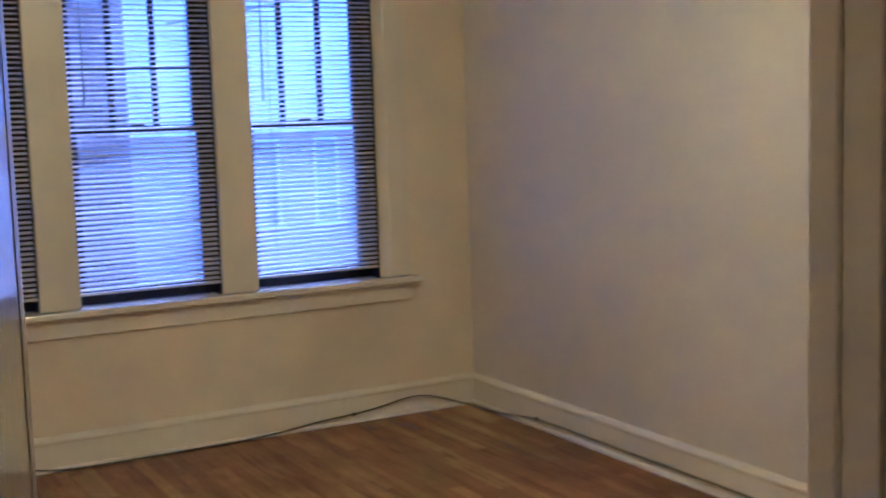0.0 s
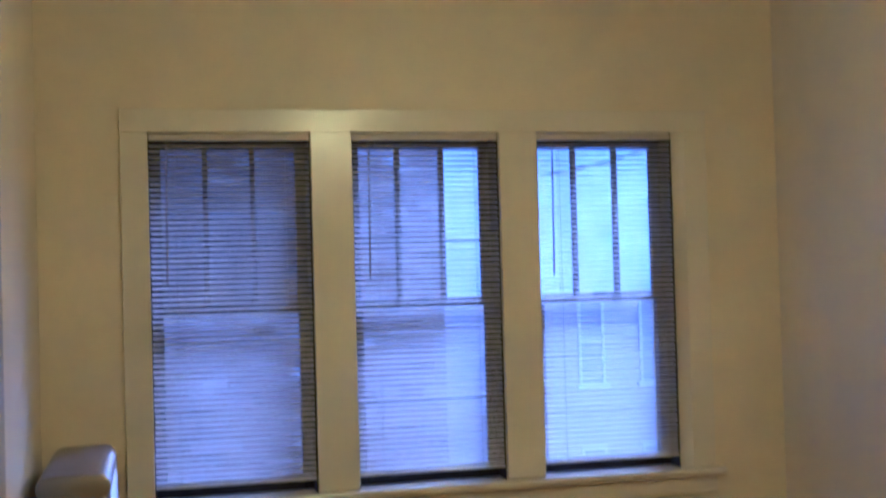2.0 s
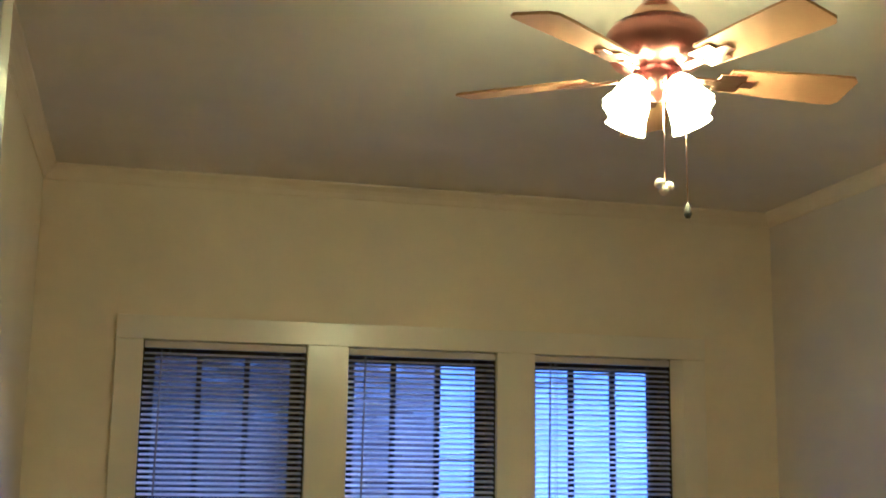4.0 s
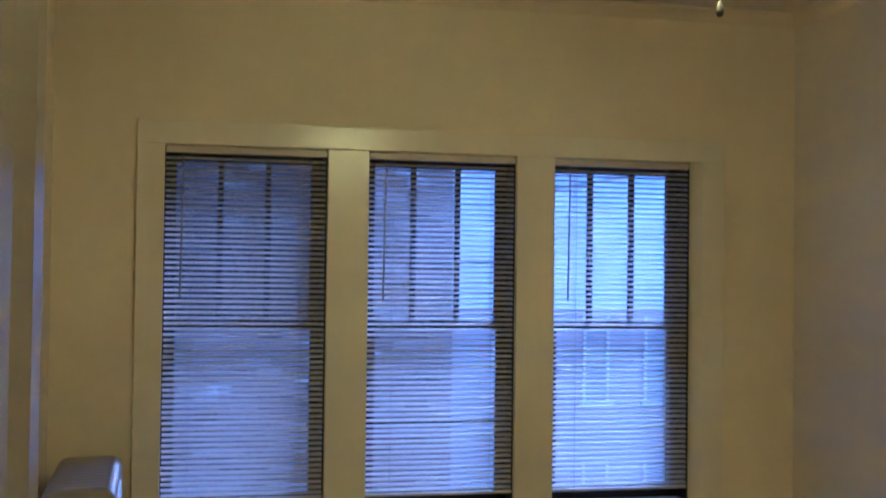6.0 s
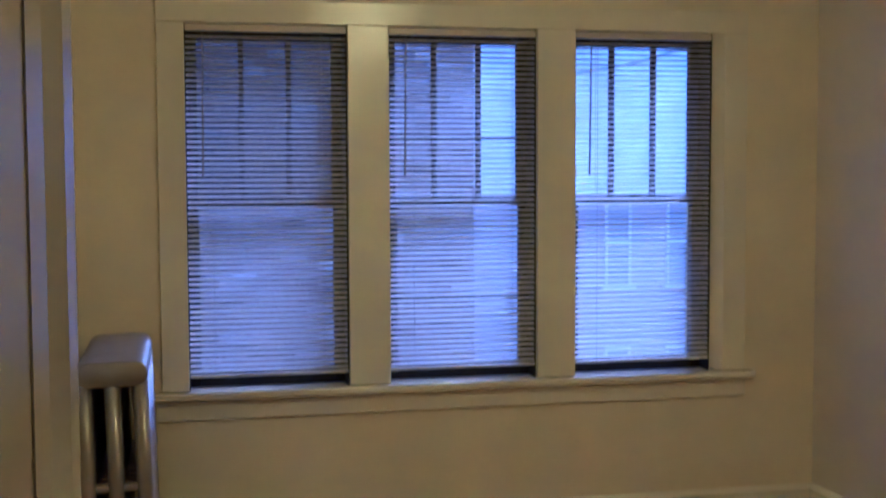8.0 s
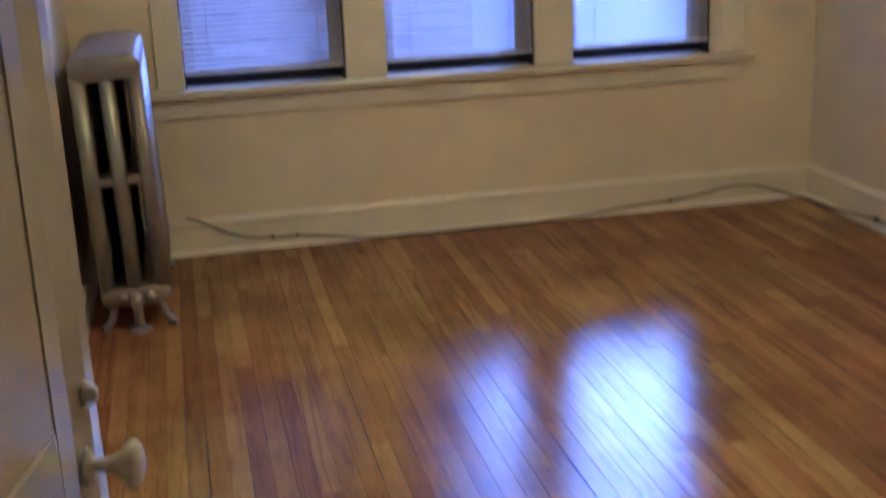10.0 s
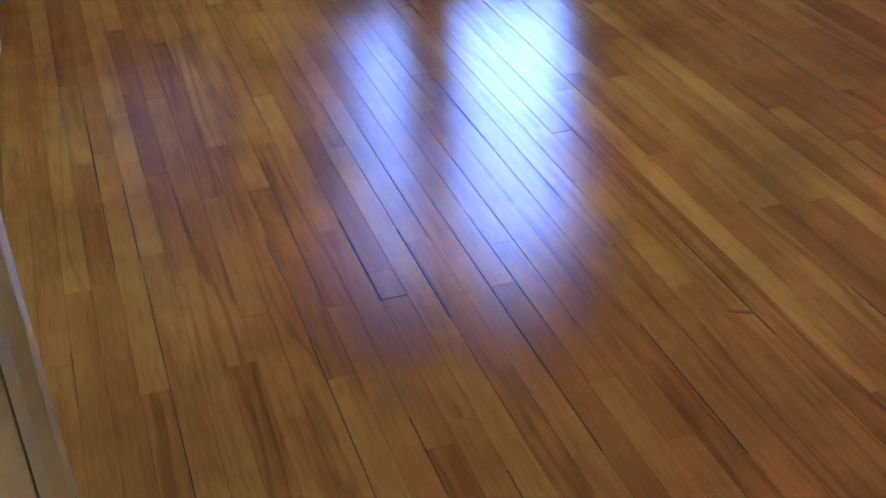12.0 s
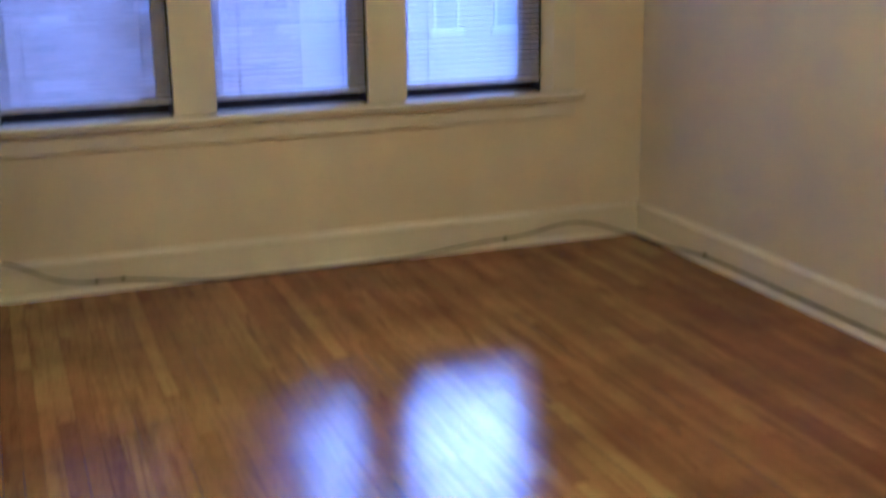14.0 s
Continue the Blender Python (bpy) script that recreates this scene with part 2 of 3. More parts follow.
def tube(points, radius, name, mat, parent=None, steps=6):
    cu = bpy.data.curves.new(name, "CURVE")
    cu.dimensions, cu.bevel_depth, cu.bevel_resolution, cu.resolution_u, cu.use_fill_caps = "3D", radius, 2, steps, True
    sp = cu.splines.new("NURBS")
    sp.points.add(len(points) - 1)
    for p, co in zip(sp.points, points):
        p.co = (*co, 1)
    sp.use_endpoint_u, sp.order_u = True, 3
    cu.materials.append(mat)
    tmp = bpy.data.objects.new(name, cu)
    scene.collection.objects.link(tmp)
    me = bpy.data.meshes.new_from_object(tmp.evaluated_get(bpy.context.evaluated_depsgraph_get()))
    bpy.data.objects.remove(tmp)
    ob = new(name, me)
    me.shade_smooth()
    ob.parent = parent
    return ob


# ---- the room's shell: north wall y 0, east wall x 0 ----
WEST, SOUTH, TOP = -3.175, -4.88, 2.835
HEAD, SILL = 2.155, 0.665
OPEN = [(-2.750, -2.102), (-1.932, -1.300), (-1.132, -0.505)]  # the three window openings
THICK = 0.26
wall_north = part("wall_north", boxes(
    (WEST - 0.2, OPEN[0][0], 0, THICK, -0.2, TOP + 0.2), (OPEN[0][1], OPEN[1][0], 0, THICK, SILL, HEAD),
    (OPEN[1][1], OPEN[2][0], 0, THICK, SILL, HEAD), (OPEN[2][1] + 0.05, 0.2, 0, THICK, -0.2, TOP + 0.2),
    (OPEN[2][1], OPEN[2][1] + 0.05, 0.03, THICK, -0.2, TOP + 0.2), (OPEN[2][1], OPEN[2][1] + 0.05, 0, 0.03, -0.2, SILL), (OPEN[2][1], OPEN[2][1] + 0.05, 0, 0.03, HEAD, TOP + 0.2),
    (OPEN[0][0], OPEN[2][1], 0, THICK, -0.2, SILL), (OPEN[0][0], OPEN[2][1], 0, THICK, HEAD, TOP + 0.2)), WALL)
tagged(wall_north, "cream painted plaster wall with three window openings", "wall", kind="structure")
wall_east = tagged(part("wall_east", boxes((0, 0.2, -4.1, 0, -0.2, TOP + 0.2)), WALL_DAYLIT), "plain pale painted plaster side wall tinted for window daylight", "wall", kind="structure")
wall_west = tagged(part("wall_west", boxes((WEST - 0.2, WEST, SOUTH, 0, -0.2, TOP + 0.2)), WALL), "cream painted plaster side wall beside the radiator", "wall", kind="structure")
CX, CY = -1.74, -3.98  # corner of the closet
wall_closet = tagged(part("wall_closet", boxes((CX, 0.2, CY - 0.12, CY, -0.2, TOP + 0.2), (CX, CX + 0.12, -6.8, CY - 0.12, -0.2, TOP + 0.2)), WALL), "cream painted closet wall beside the entrance", "wall", kind="structure")
DX0, DX1 = -3.12, -2.25
wall_south = tagged(part("wall_south", boxes((WEST - 0.2, DX0, SOUTH - 0.13, SOUTH, -0.2, TOP + 0.2), (DX1, CX, SOUTH - 0.13, SOUTH, -0.2, TOP + 0.2),
                         (DX0, DX1, SOUTH - 0.13, SOUTH, 2.06, TOP + 0.2)), WALL), "cream painted wall with the entrance doorway", "wall", kind="structure")
wall_hall = tagged(part("wall_hall", boxes((-4.4, -4.2, -6.8, SOUTH - 0.13, -0.2, TOP + 0.2), (-4.4, CX, -7.0, -6.8, -0.2, TOP + 0.2), (-4.4, WEST - 0.2, SOUTH - 0.13, SOUTH + 0.05, -0.2, TOP + 0.2)), WALL), "cream painted hall walls outside the doorway", "wall", kind="structure")
ceiling = tagged(part("ceiling", boxes((-4.4, 0.2, -7.0, THICK, TOP, TOP + 0.2)), CEIL), "matt off-white plaster ceiling", "ceiling", kind="structure")
floor = tagged(part("floor", boxes((-4.3, 0.15, -6.9, THICK - 0.05, -0.2, -0.012)), SUB), "varnished golden oak strip floor, worn and scratched", "floor", kind="structure")

# skirting, shoe and crown along the walls
SKIRT = [(0, 0), (-0.017, 0), (-0.017, 0.118), (-0.021, 0.122), (-0.021, 0.132), (-0.012, 0.144), (-0.006, 0.152), (0, 0.152)]
SHOE = [(-0.017, 0), (-0.034, 0), (-0.032, 0.009), (-0.026, 0.015), (-0.017, 0.018)]
CROWN = [(0, -0.058), (-0.006, -0.057), (-0.009, -0.05), (-0.015, -0.036), (-0.026, -0.022), (-0.040, -0.012), (-0.048, -0.008), (-0.050, 0), (0, 0)]


def along(name, profile, x, y, z, turn, length, label, category, mat=None):
    bm = swept(profile, length)
    bm.transform(pose(x, y, z, 0, 0, turn))
    return tagged(part(name, bm, mat or TRIM), label, category, kind="structure")


along("baseboard", SKIRT, WEST, 0, 0, 0, -WEST, "cream painted wooden baseboard with a moulded cap", "baseboard")
along("baseboard", SKIRT, 0, 0, 0, -90, 4.06, "cream painted wooden baseboard with a moulded cap", "baseboard")
along("baseboard", SKIRT, WEST, SOUTH, 0, 90, -SOUTH, "cream painted wooden baseboard with a moulded cap", "baseboard")
along("trim", SHOE, WEST, 0, 0, 0, -WEST, "narrow cream shoe moulding at the floor", "moulding")
along("trim", SHOE, 0, 0, 0, -90, 4.06, "narrow cream shoe moulding at the floor", "moulding")
along("trim", CROWN, WEST, 0, TOP, 0, -WEST, "cream painted crown moulding under the ceiling", "moulding", WALL)
along("trim", CROWN, 0, 0, TOP, -90, 4.06, "cream painted crown moulding under the ceiling", "moulding", WALL)
along("trim", CROWN, WEST, SOUTH, TOP, 90, -SOUTH, "cream painted crown moulding under the ceiling", "moulding", WALL)

# ---- window casing, mullions, stool and apron ----
casing = thing("window_casing", -1.6, 0, 0.65, "cream painted wooden casing round the triple window", "window casing", kind="structure")
casing.location = (0, 0, 0)
L0, R0 = OPEN[0][0], OPEN[2][1] + 0.05
part("side_casing", boxes((L0 - 0.108, L0, -0.02, 0.0, SILL + 0.022, HEAD), bevel=0.003), TRIM, casing)
part("side_casing", boxes((R0, R0 + 0.108, -0.02, 0.0, SILL + 0.022, HEAD), bevel=0.003), TRIM, casing)
return_board = swept([(R0 - 0.05, 0.028), (R0, -0.0195), (R0, 0.0), (R0 - 0.002, 0.03)], HEAD - SILL - 0.022)
return_board.transform(Matrix(((0, 1, 0, 0), (0, 0, 1, 0), (1, 0, 0, SILL + 0.022), (0, 0, 0, 1))))
part("return_board", return_board, TRIM, casing, "splayed cream board catching the daylight")
part("head_casing", boxes((L0 - 0.108, R0 + 0.108, -0.021, 0.0, HEAD, HEAD + 0.095), bevel=0.003), TRIM, casing)
for (a0, a1), (b0, b1) in zip(OPEN, OPEN[1:]):
    part("mullion_casing", boxes((a1, b0, -0.02, 0.0, SILL + 0.022, HEAD), bevel=0.003), TRIM, casing)
stool = tagged(part("window_stool", boxes((L0 - 0.160, R0 + 0.145, -0.058, 0.0, SILL - 0.012, SILL + 0.018), bevel=0.006), TRIM), "cream painted wooden window stool with rounded nose", "window sill", kind="structure")
for n_, (a, b) in enumerate(OPEN):
    tagged(part("window_sill", boxes((a + 0.001, b - 0.001, -0.002, 0.20, SILL + 0.001, SILL + 0.018)), TRIM), "cream painted inner sill reflecting the daylight", "window sill", kind="structure")
apron = tagged(part("window_apron", boxes((L0 - 0.135, R0 + 0.115, -0.019, 0.0, SILL - 0.098, SILL - 0.012), bevel=0.004), TRIM), "cream painted flat apron board under the stool", "trim", kind="structure")


# ---- the three double-hung windows ----
def double_hung(name, x0, x1, label):
    w = thing(name, 0, 0, 0, label, "window", kind="structure")
    st, mid = 0.050, 1.435
    z0, z1 = SILL + 0.018, HEAD
    lo, hi = (0.088, 0.122), (0.126, 0.160)
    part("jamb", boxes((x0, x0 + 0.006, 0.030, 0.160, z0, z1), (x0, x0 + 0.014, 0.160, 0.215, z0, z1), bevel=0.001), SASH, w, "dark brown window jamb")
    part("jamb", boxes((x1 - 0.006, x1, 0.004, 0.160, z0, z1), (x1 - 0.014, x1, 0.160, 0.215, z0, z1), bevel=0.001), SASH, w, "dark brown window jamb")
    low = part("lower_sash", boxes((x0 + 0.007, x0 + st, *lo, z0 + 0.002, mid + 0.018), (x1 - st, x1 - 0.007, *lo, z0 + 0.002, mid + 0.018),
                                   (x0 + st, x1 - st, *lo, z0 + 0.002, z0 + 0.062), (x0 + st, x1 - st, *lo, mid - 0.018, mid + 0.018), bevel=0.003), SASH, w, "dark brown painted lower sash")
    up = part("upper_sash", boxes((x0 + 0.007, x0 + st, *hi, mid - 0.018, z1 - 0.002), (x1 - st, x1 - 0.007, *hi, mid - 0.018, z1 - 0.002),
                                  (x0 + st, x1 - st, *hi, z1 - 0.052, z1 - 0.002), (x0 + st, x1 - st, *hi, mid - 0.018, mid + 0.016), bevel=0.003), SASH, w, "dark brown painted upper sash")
    p = part("pane", boxes((x0 + st - 0.004, x1 - st + 0.004, 0.103, 0.107, z0 + 0.058, mid - 0.014)), GLASS, low)
    p.visible_shadow = False
    g0, g1, xm = x0 + st, x1 - st, (x0 + x1) / 2
    for k in (1, 2):
        x = (x0 + x1) / 2 + (2 * k - 3) * 0.097
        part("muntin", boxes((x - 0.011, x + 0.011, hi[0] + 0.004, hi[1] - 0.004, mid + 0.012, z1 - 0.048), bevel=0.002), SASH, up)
    for k in range(3):
        xa, xb = (g0, xm - 0.097, xm + 0.097)[k], (xm - 0.097, xm + 0.097, g1)[k]
        p = part("pane", boxes((xa, xb, 0.141, 0.145, mid + 0.010, z1 - 0.046)), GLASS, up)
        p.visible_shadow = False
    latch = boxes((xm - 0.028, xm + 0.028, 0.09, 0.12, mid + 0.018, mid + 0.024), (xm - 0.02, xm + 0.026, 0.096, 0.112, mid + 0.024, mid + 0.034), bevel=0.002)
    part("sash_latch", latch, BLACK, w, "small dark sash latch")
    for s in (-0.16, 0.16):
        part("sash_lift", boxes((xm + s - 0.02, xm + s + 0.02, 0.076, 0.089, z0 + 0.03, z0 + 0.042), bevel=0.003), BLACK, w)
    return w


WINDOW_LABELS = ["double-hung window with dark sashes facing brown-grey brick", "double-hung window with dark sashes and storm bars", "double-hung window with dark sashes facing bright sky"]
windows = [double_hung("window_%d" % (i + 1), a, b, WINDOW_LABELS[i]) for i, (a, b) in enumerate(OPEN)]
a, b = OPEN[1]
for z in (1.012, 1.709):
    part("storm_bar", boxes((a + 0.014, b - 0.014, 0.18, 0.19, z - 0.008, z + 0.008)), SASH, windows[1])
a, b = OPEN[0]
part("insect_screen", boxes((a + 0.014, b - 0.014, 0.185, 0.187, 1.44, HEAD)), SCREEN, windows[0], "grey insect screen over the upper half").visible_shadow = False


# ---- mini blinds ----
def slat_mesh(width):
    bm = bmesh.new()
    rows = []
    for i in range(5):
        u = (i / 4 - 0.5) * 0.025
        z = 0.0018 * (1 - (2 * i / 4 - 1) ** 2)
        rows.append([[bm.verts.new((x, u, z + dz)) for x in (-width / 2, width / 2)] for dz in (0, -0.0006)])
    for r, s in zip(rows, rows[1:]):
        bm.faces.new((r[0][0], r[0][1], s[0][1], s[0][0]))
        bm.faces.new((r[1][0], s[1][0], s[1][1], r[1][1]))
    for r in (rows[0], rows[-1]):
        bm.faces.new((r[0][0], r[1][0], r[1][1], r[0][1]))
    bmesh.ops.recalc_face_normals(bm, faces=bm.faces)
    return mesh_of("slat", bm, SLAT)


def mini_blind(x0, x1, tilt, label):
    y, top, low = 0.014, HEAD - 0.004, SILL + 0.082
    xm, w = (x0 + x1) / 2, x1 - x0
    b = thing("mini_blind", xm, y, top, label, "window blind", "blinds of the triple window")
    inv = Matrix.Translation((-xm, -y, -top))

    def local(bm):
        bm.transform(inv)
        return bm
    part("headrail", local(boxes((x0, x1, y - 0.014, y + 0.014, top - 0.027, top), bevel=0.002)), HEADRAIL, b, "beige enamelled headrail")
    part("bottom_rail", local(boxes((x0, x1, y - 0.012, y + 0.012, low - 0.012, low), bevel=0.003)), SLAT, b)
    me = slat_mesh(w)
    n = 62
    z_a, z_b = top - 0.048, low + 0.014
    for i in range(n):
        z = z_a + (z_b - z_a) * i / (n - 1)
        wob = random.uniform(-1.5, 1.5)
        shared("slat", me, b, Matrix.Translation((random.uniform(-0.0015, 0.0015), 0, z - top)) @ pose(0, 0, 0, tilt + wob, random.uniform(-0.12, 0.12), 0))
    for x in (x0 + 0.10, x1 - 0.10):
        part("ladder_cord", local(boxes((x - 0.0008, x + 0.0008, y - 0.014, y - 0.0125, low, top - 0.027), (x - 0.0008, x + 0.0008, y + 0.0125, y + 0.014, low, top - 0.027))), CORD, b)
    wand = spun([(0.0035, -0.57), (0.0045, -0.56), (0.0035, -0.02), (0.002, 0.0)], 6, pose(x0 + 0.068, y - 0.022, top - 0.035, 0, 0.6))
    part("wand", local(wand), CORD, b, "thin plastic tilt wand")
    return b


mini_blind(OPEN[0][0] + 0.004, OPEN[0][1] - 0.003, 24, "white aluminium mini blind with slats open, dimmer against brick")
mini_blind(OPEN[1][0] + 0.004, OPEN[1][1] - 0.003, 24, "white aluminium mini blind with slats open")
mini_blind(OPEN[2][0] + 0.004, OPEN[2][1] - 0.004, 24, "white aluminium mini blind hanging short of the reveal")


# ---- radiator on the west wall ----
def radiator():
    r = thing("radiator", -2.984, -0.868, 0, "silver painted cast iron column radiator standing by the window", "radiator")
    r.rotation_euler = (0, -radians(1.5), 0)
    column = spun([(0.0265, 0.13), (0.0265, 0.50), (0.029, 0.52), (0.0265, 0.54), (0.0265, 0.88)], 14)
    column.transform(Matrix.Diagonal((1.0, 1.12, 1, 1)))
    column_me = mesh_of("column", column, SILVER, True)
    web_me = mesh_of("web", boxes((-0.100, 0.100, -0.016, 0.016, 0.506, 0.534), bevel=0.010), SILVER, True)

    def header(z, h, r_):
        bm = bmesh.new()
        rings = []
        for y, k in ((-0.0305, 0.80), (-0.027, 0.90), (-0.016, 0.98), (0.0, 1.0), (0.016, 0.98), (0.027, 0.90), (0.0305, 0.80)):
            ring = []
            for sx, sz, a0 in ((1, 1, 0), (-1, 1, 90), (-1, -1, 180), (1, -1, 270)):
                for q in range(5):
                    a = radians(a0 + 22.5 * q)
                    ring.append(bm.verts.new((sx * (0.118 - r_) + r_ * math.cos(a) - sx * 0.02 * (1 - k), y, z + k * (sz * (h - r_) + r_ * math.sin(a)))))
            rings.append(ring)
        for p_, q_ in zip(rings, rings[1:]):
            for i in range(20):
                bm.faces.new((p_[i], p_[(i + 1) % 20], q_[(i + 1) % 20], q_[i]))
        bm.faces.new(rings[0]), bm.faces.new(rings[-1])
        bmesh.ops.recalc_face_normals(bm, faces=bm.faces)
        return mesh_of("header", bm, SILVER, True)
    top_me, low_me = header(0.902, 0.045, 0.042), header(0.118, 0.034, 0.032)
    for i in range(12):
        sec = shared("section", top_me, r, Matrix.Translation((0, 0.03 + i * 0.062, 0)))
        shared("lower_header", low_me, sec, Matrix.Identity(4))
        shared("web", web_me, sec, Matrix.Identity(4))
        for x in (-0.092, 0.0, 0.092):
            shared("column", column_me, sec, Matrix.Translation((x, 0, 0)))
    for y in (0.03, 0.03 + 11 * 0.062):
        for s in (-1, 1):
            foot = tube([(s * 0.07, y, 0.11), (s * 0.082, y - 0.004, 0.07), (s * 0.092, y - 0.008, 0.035), (s * 0.112, y - 0.012, 0.011), (s * 0.124, y - 0.014, 0.010)], 0.014, "foot", SILVER, r)
    part("valve_pipe", spun([(0.018, 0.0), (0.016, 0.13)], 14, pose(0, -0.012, 0.0)), SILVER, r, "silver painted riser pipe", True)
    part("floor_flange", spun([(0.040, 0.0), (0.041, 0.006), (0.032, 0.013), (0.020, 0.018)], 20, pose(0, -0.012, 0.0)), SILVER, r, "round silver floor flange", True)
    part("pipe_union", spun([(0.017, 0.0), (0.026, 0.006), (0.027, 0.03), (0.020, 0.042)], 8, pose(0, -0.012, 0.085)), SILVER, r)
    for s in (-0.045, 0.045):
        part("plug", spun([(0.0, -0.02), (0.016, -0.018), (0.022, -0.006), (0.022, 0.012)], 12, pose(s, -0.0, 0.118, 90)), SILVER, r, "", True)
    return r


radiator()


# ---- ceiling fan with lights ----
def ceiling_fan(x, y):
    f = thing("ceiling_fan", x, y, 2.712, "oak-bladed ceiling fan with four lit frosted tulip shades", "ceiling fan")
    part("canopy", spun([(0.075, TOP - 2.712), (0.078, TOP - 2.735), (0.05, TOP - 2.77), (0.03, TOP - 2.78), (0.03, 0.0), (0.05, -0.02), (0.07, -0.05), (0.045, -0.06)], 28), BRASS, f, "brass canopy against the ceiling", True)
    part("motor_housing", spun([(0.045, -0.05), (0.10, -0.06), (0.115, -0.08), (0.115, -0.125), (0.10, -0.15), (0.06, -0.165)], 32), COPPER, f, "antique copper motor housing", True)
    part("light_kit", spun([(0.055, -0.16), (0.058, -0.195), (0.045, -0.215), (0.03, -0.225), (0.012, -0.235), (0.0, -0.237)], 24), COPPER, f, "copper light fitting under the motor", True)
    bm = bmesh.new()
    outline = [(0.165, -0.045), (0.30, -0.056), (0.42, -0.062), (0.462, -0.062), (0.476, -0.046), (0.476, 0.046), (0.462, 0.062), (0.42, 0.062), (0.30, 0.056), (0.165, 0.045)]
    t, u = [bm.verts.new((a, b, 0.003)) for a, b in outline], [bm.verts.new((a, b, -0.003)) for a, b in outline]
    bm.faces.new(t), bm.faces.new(u[::-1])
    for i in range(len(t)):
        bm.faces.new((t[i], u[i], u[(i + 1) % len(t)], t[(i + 1) % len(t)]))
    blade_me = mesh_of("blade", bm, BLADE)
    iron = boxes((0.09, 0.15, -0.012, 0.012, -0.012, -0.004), (0.14, 0.205, -0.036, 0.036, -0.009, -0.004), (0.195, 0.235, -0.014, 0.014, -0.009, -0.004), bevel=0.0015)
    iron_me = mesh_of("blade_iron", iron, BRASS)
    for k in range(5):
        m = pose(0, 0, -0.172, 0, 0, -1 + 72 * k) @ pose(0, 0, 0, -12)
        shared("blade", blade_me, f, m)
        shared("blade_iron", iron_me, f, m)

    def frill(a, z):
        return 0.06 * math.cos(a * 12) * max(0.0, min(1.0, (-z - 0.055) / 0.05))
    prof = [(0.018, 0.0), (0.026, -0.006), (0.034, -0.023), (0.037, -0.045), (0.041, -0.068), (0.048, -0.090), (0.045, -0.090), (0.038, -0.067), (0.034, -0.045), (0.031, -0.024), (0.022, -0.010)]
    shade_me = mesh_of("shade", spun(prof, 48, None, frill), GLOW, True)
    bulb_me = mesh_of("bulb", spun([(0.0, -0.078), (0.014, -0.074), (0.022, -0.06), (0.020, -0.042), (0.012, -0.02)], 14), BULB, True)
    for k in range(4):
        a = 21 + 90 * k
        m = pose(0, 0, -0.205, 0, 0, a) @ pose(0.054, 0, 0.010, 0, -34, 0)
        part("lamp_arm", spun([(0.013, 0.012), (0.016, 0.0), (0.024, -0.006), (0.024, -0.016)], 16, m), BRASS, f, "", True)
        s = shared("shade", shade_me, f, m @ pose(0, 0, -0.008))
        shared("bulb", bulb_me, s, Matrix.Identity(4))
    for cx, cy, low, kind in ((-0.01, -0.05, -0.44, 0), (0.05, -0.035, -0.475, 1)):
        part("pull_chain", spun([(0.0014, -0.2), (0.0014, low)], 6, pose(cx, cy, 0)), BRASS, f, "", True)
        if kind:
            part("dark_pull", spun([(0.0, 0.0), (0.004, -0.002), (0.008, -0.018), (0.009, -0.026), (0.005, -0.034), (0.0, -0.035)], 12, pose(cx, cy, low)), BLACK, f, "dark turned pull knob", True)
        else:
            for dx, dz in ((-0.011, 0.0), (0.009, -0.006), (-0.002, -0.015)):
                part("pull_ball", spun([(0.0, 0.013), (0.009, 0.009), (0.013, 0.0), (0.009, -0.009), (0.0, -0.013)], 12, pose(cx + dx, cy, low + dz)), IVORY, f, "small pale ball on the pull chain", True)
    return f


ceiling_fan(-1.655, -2.50)


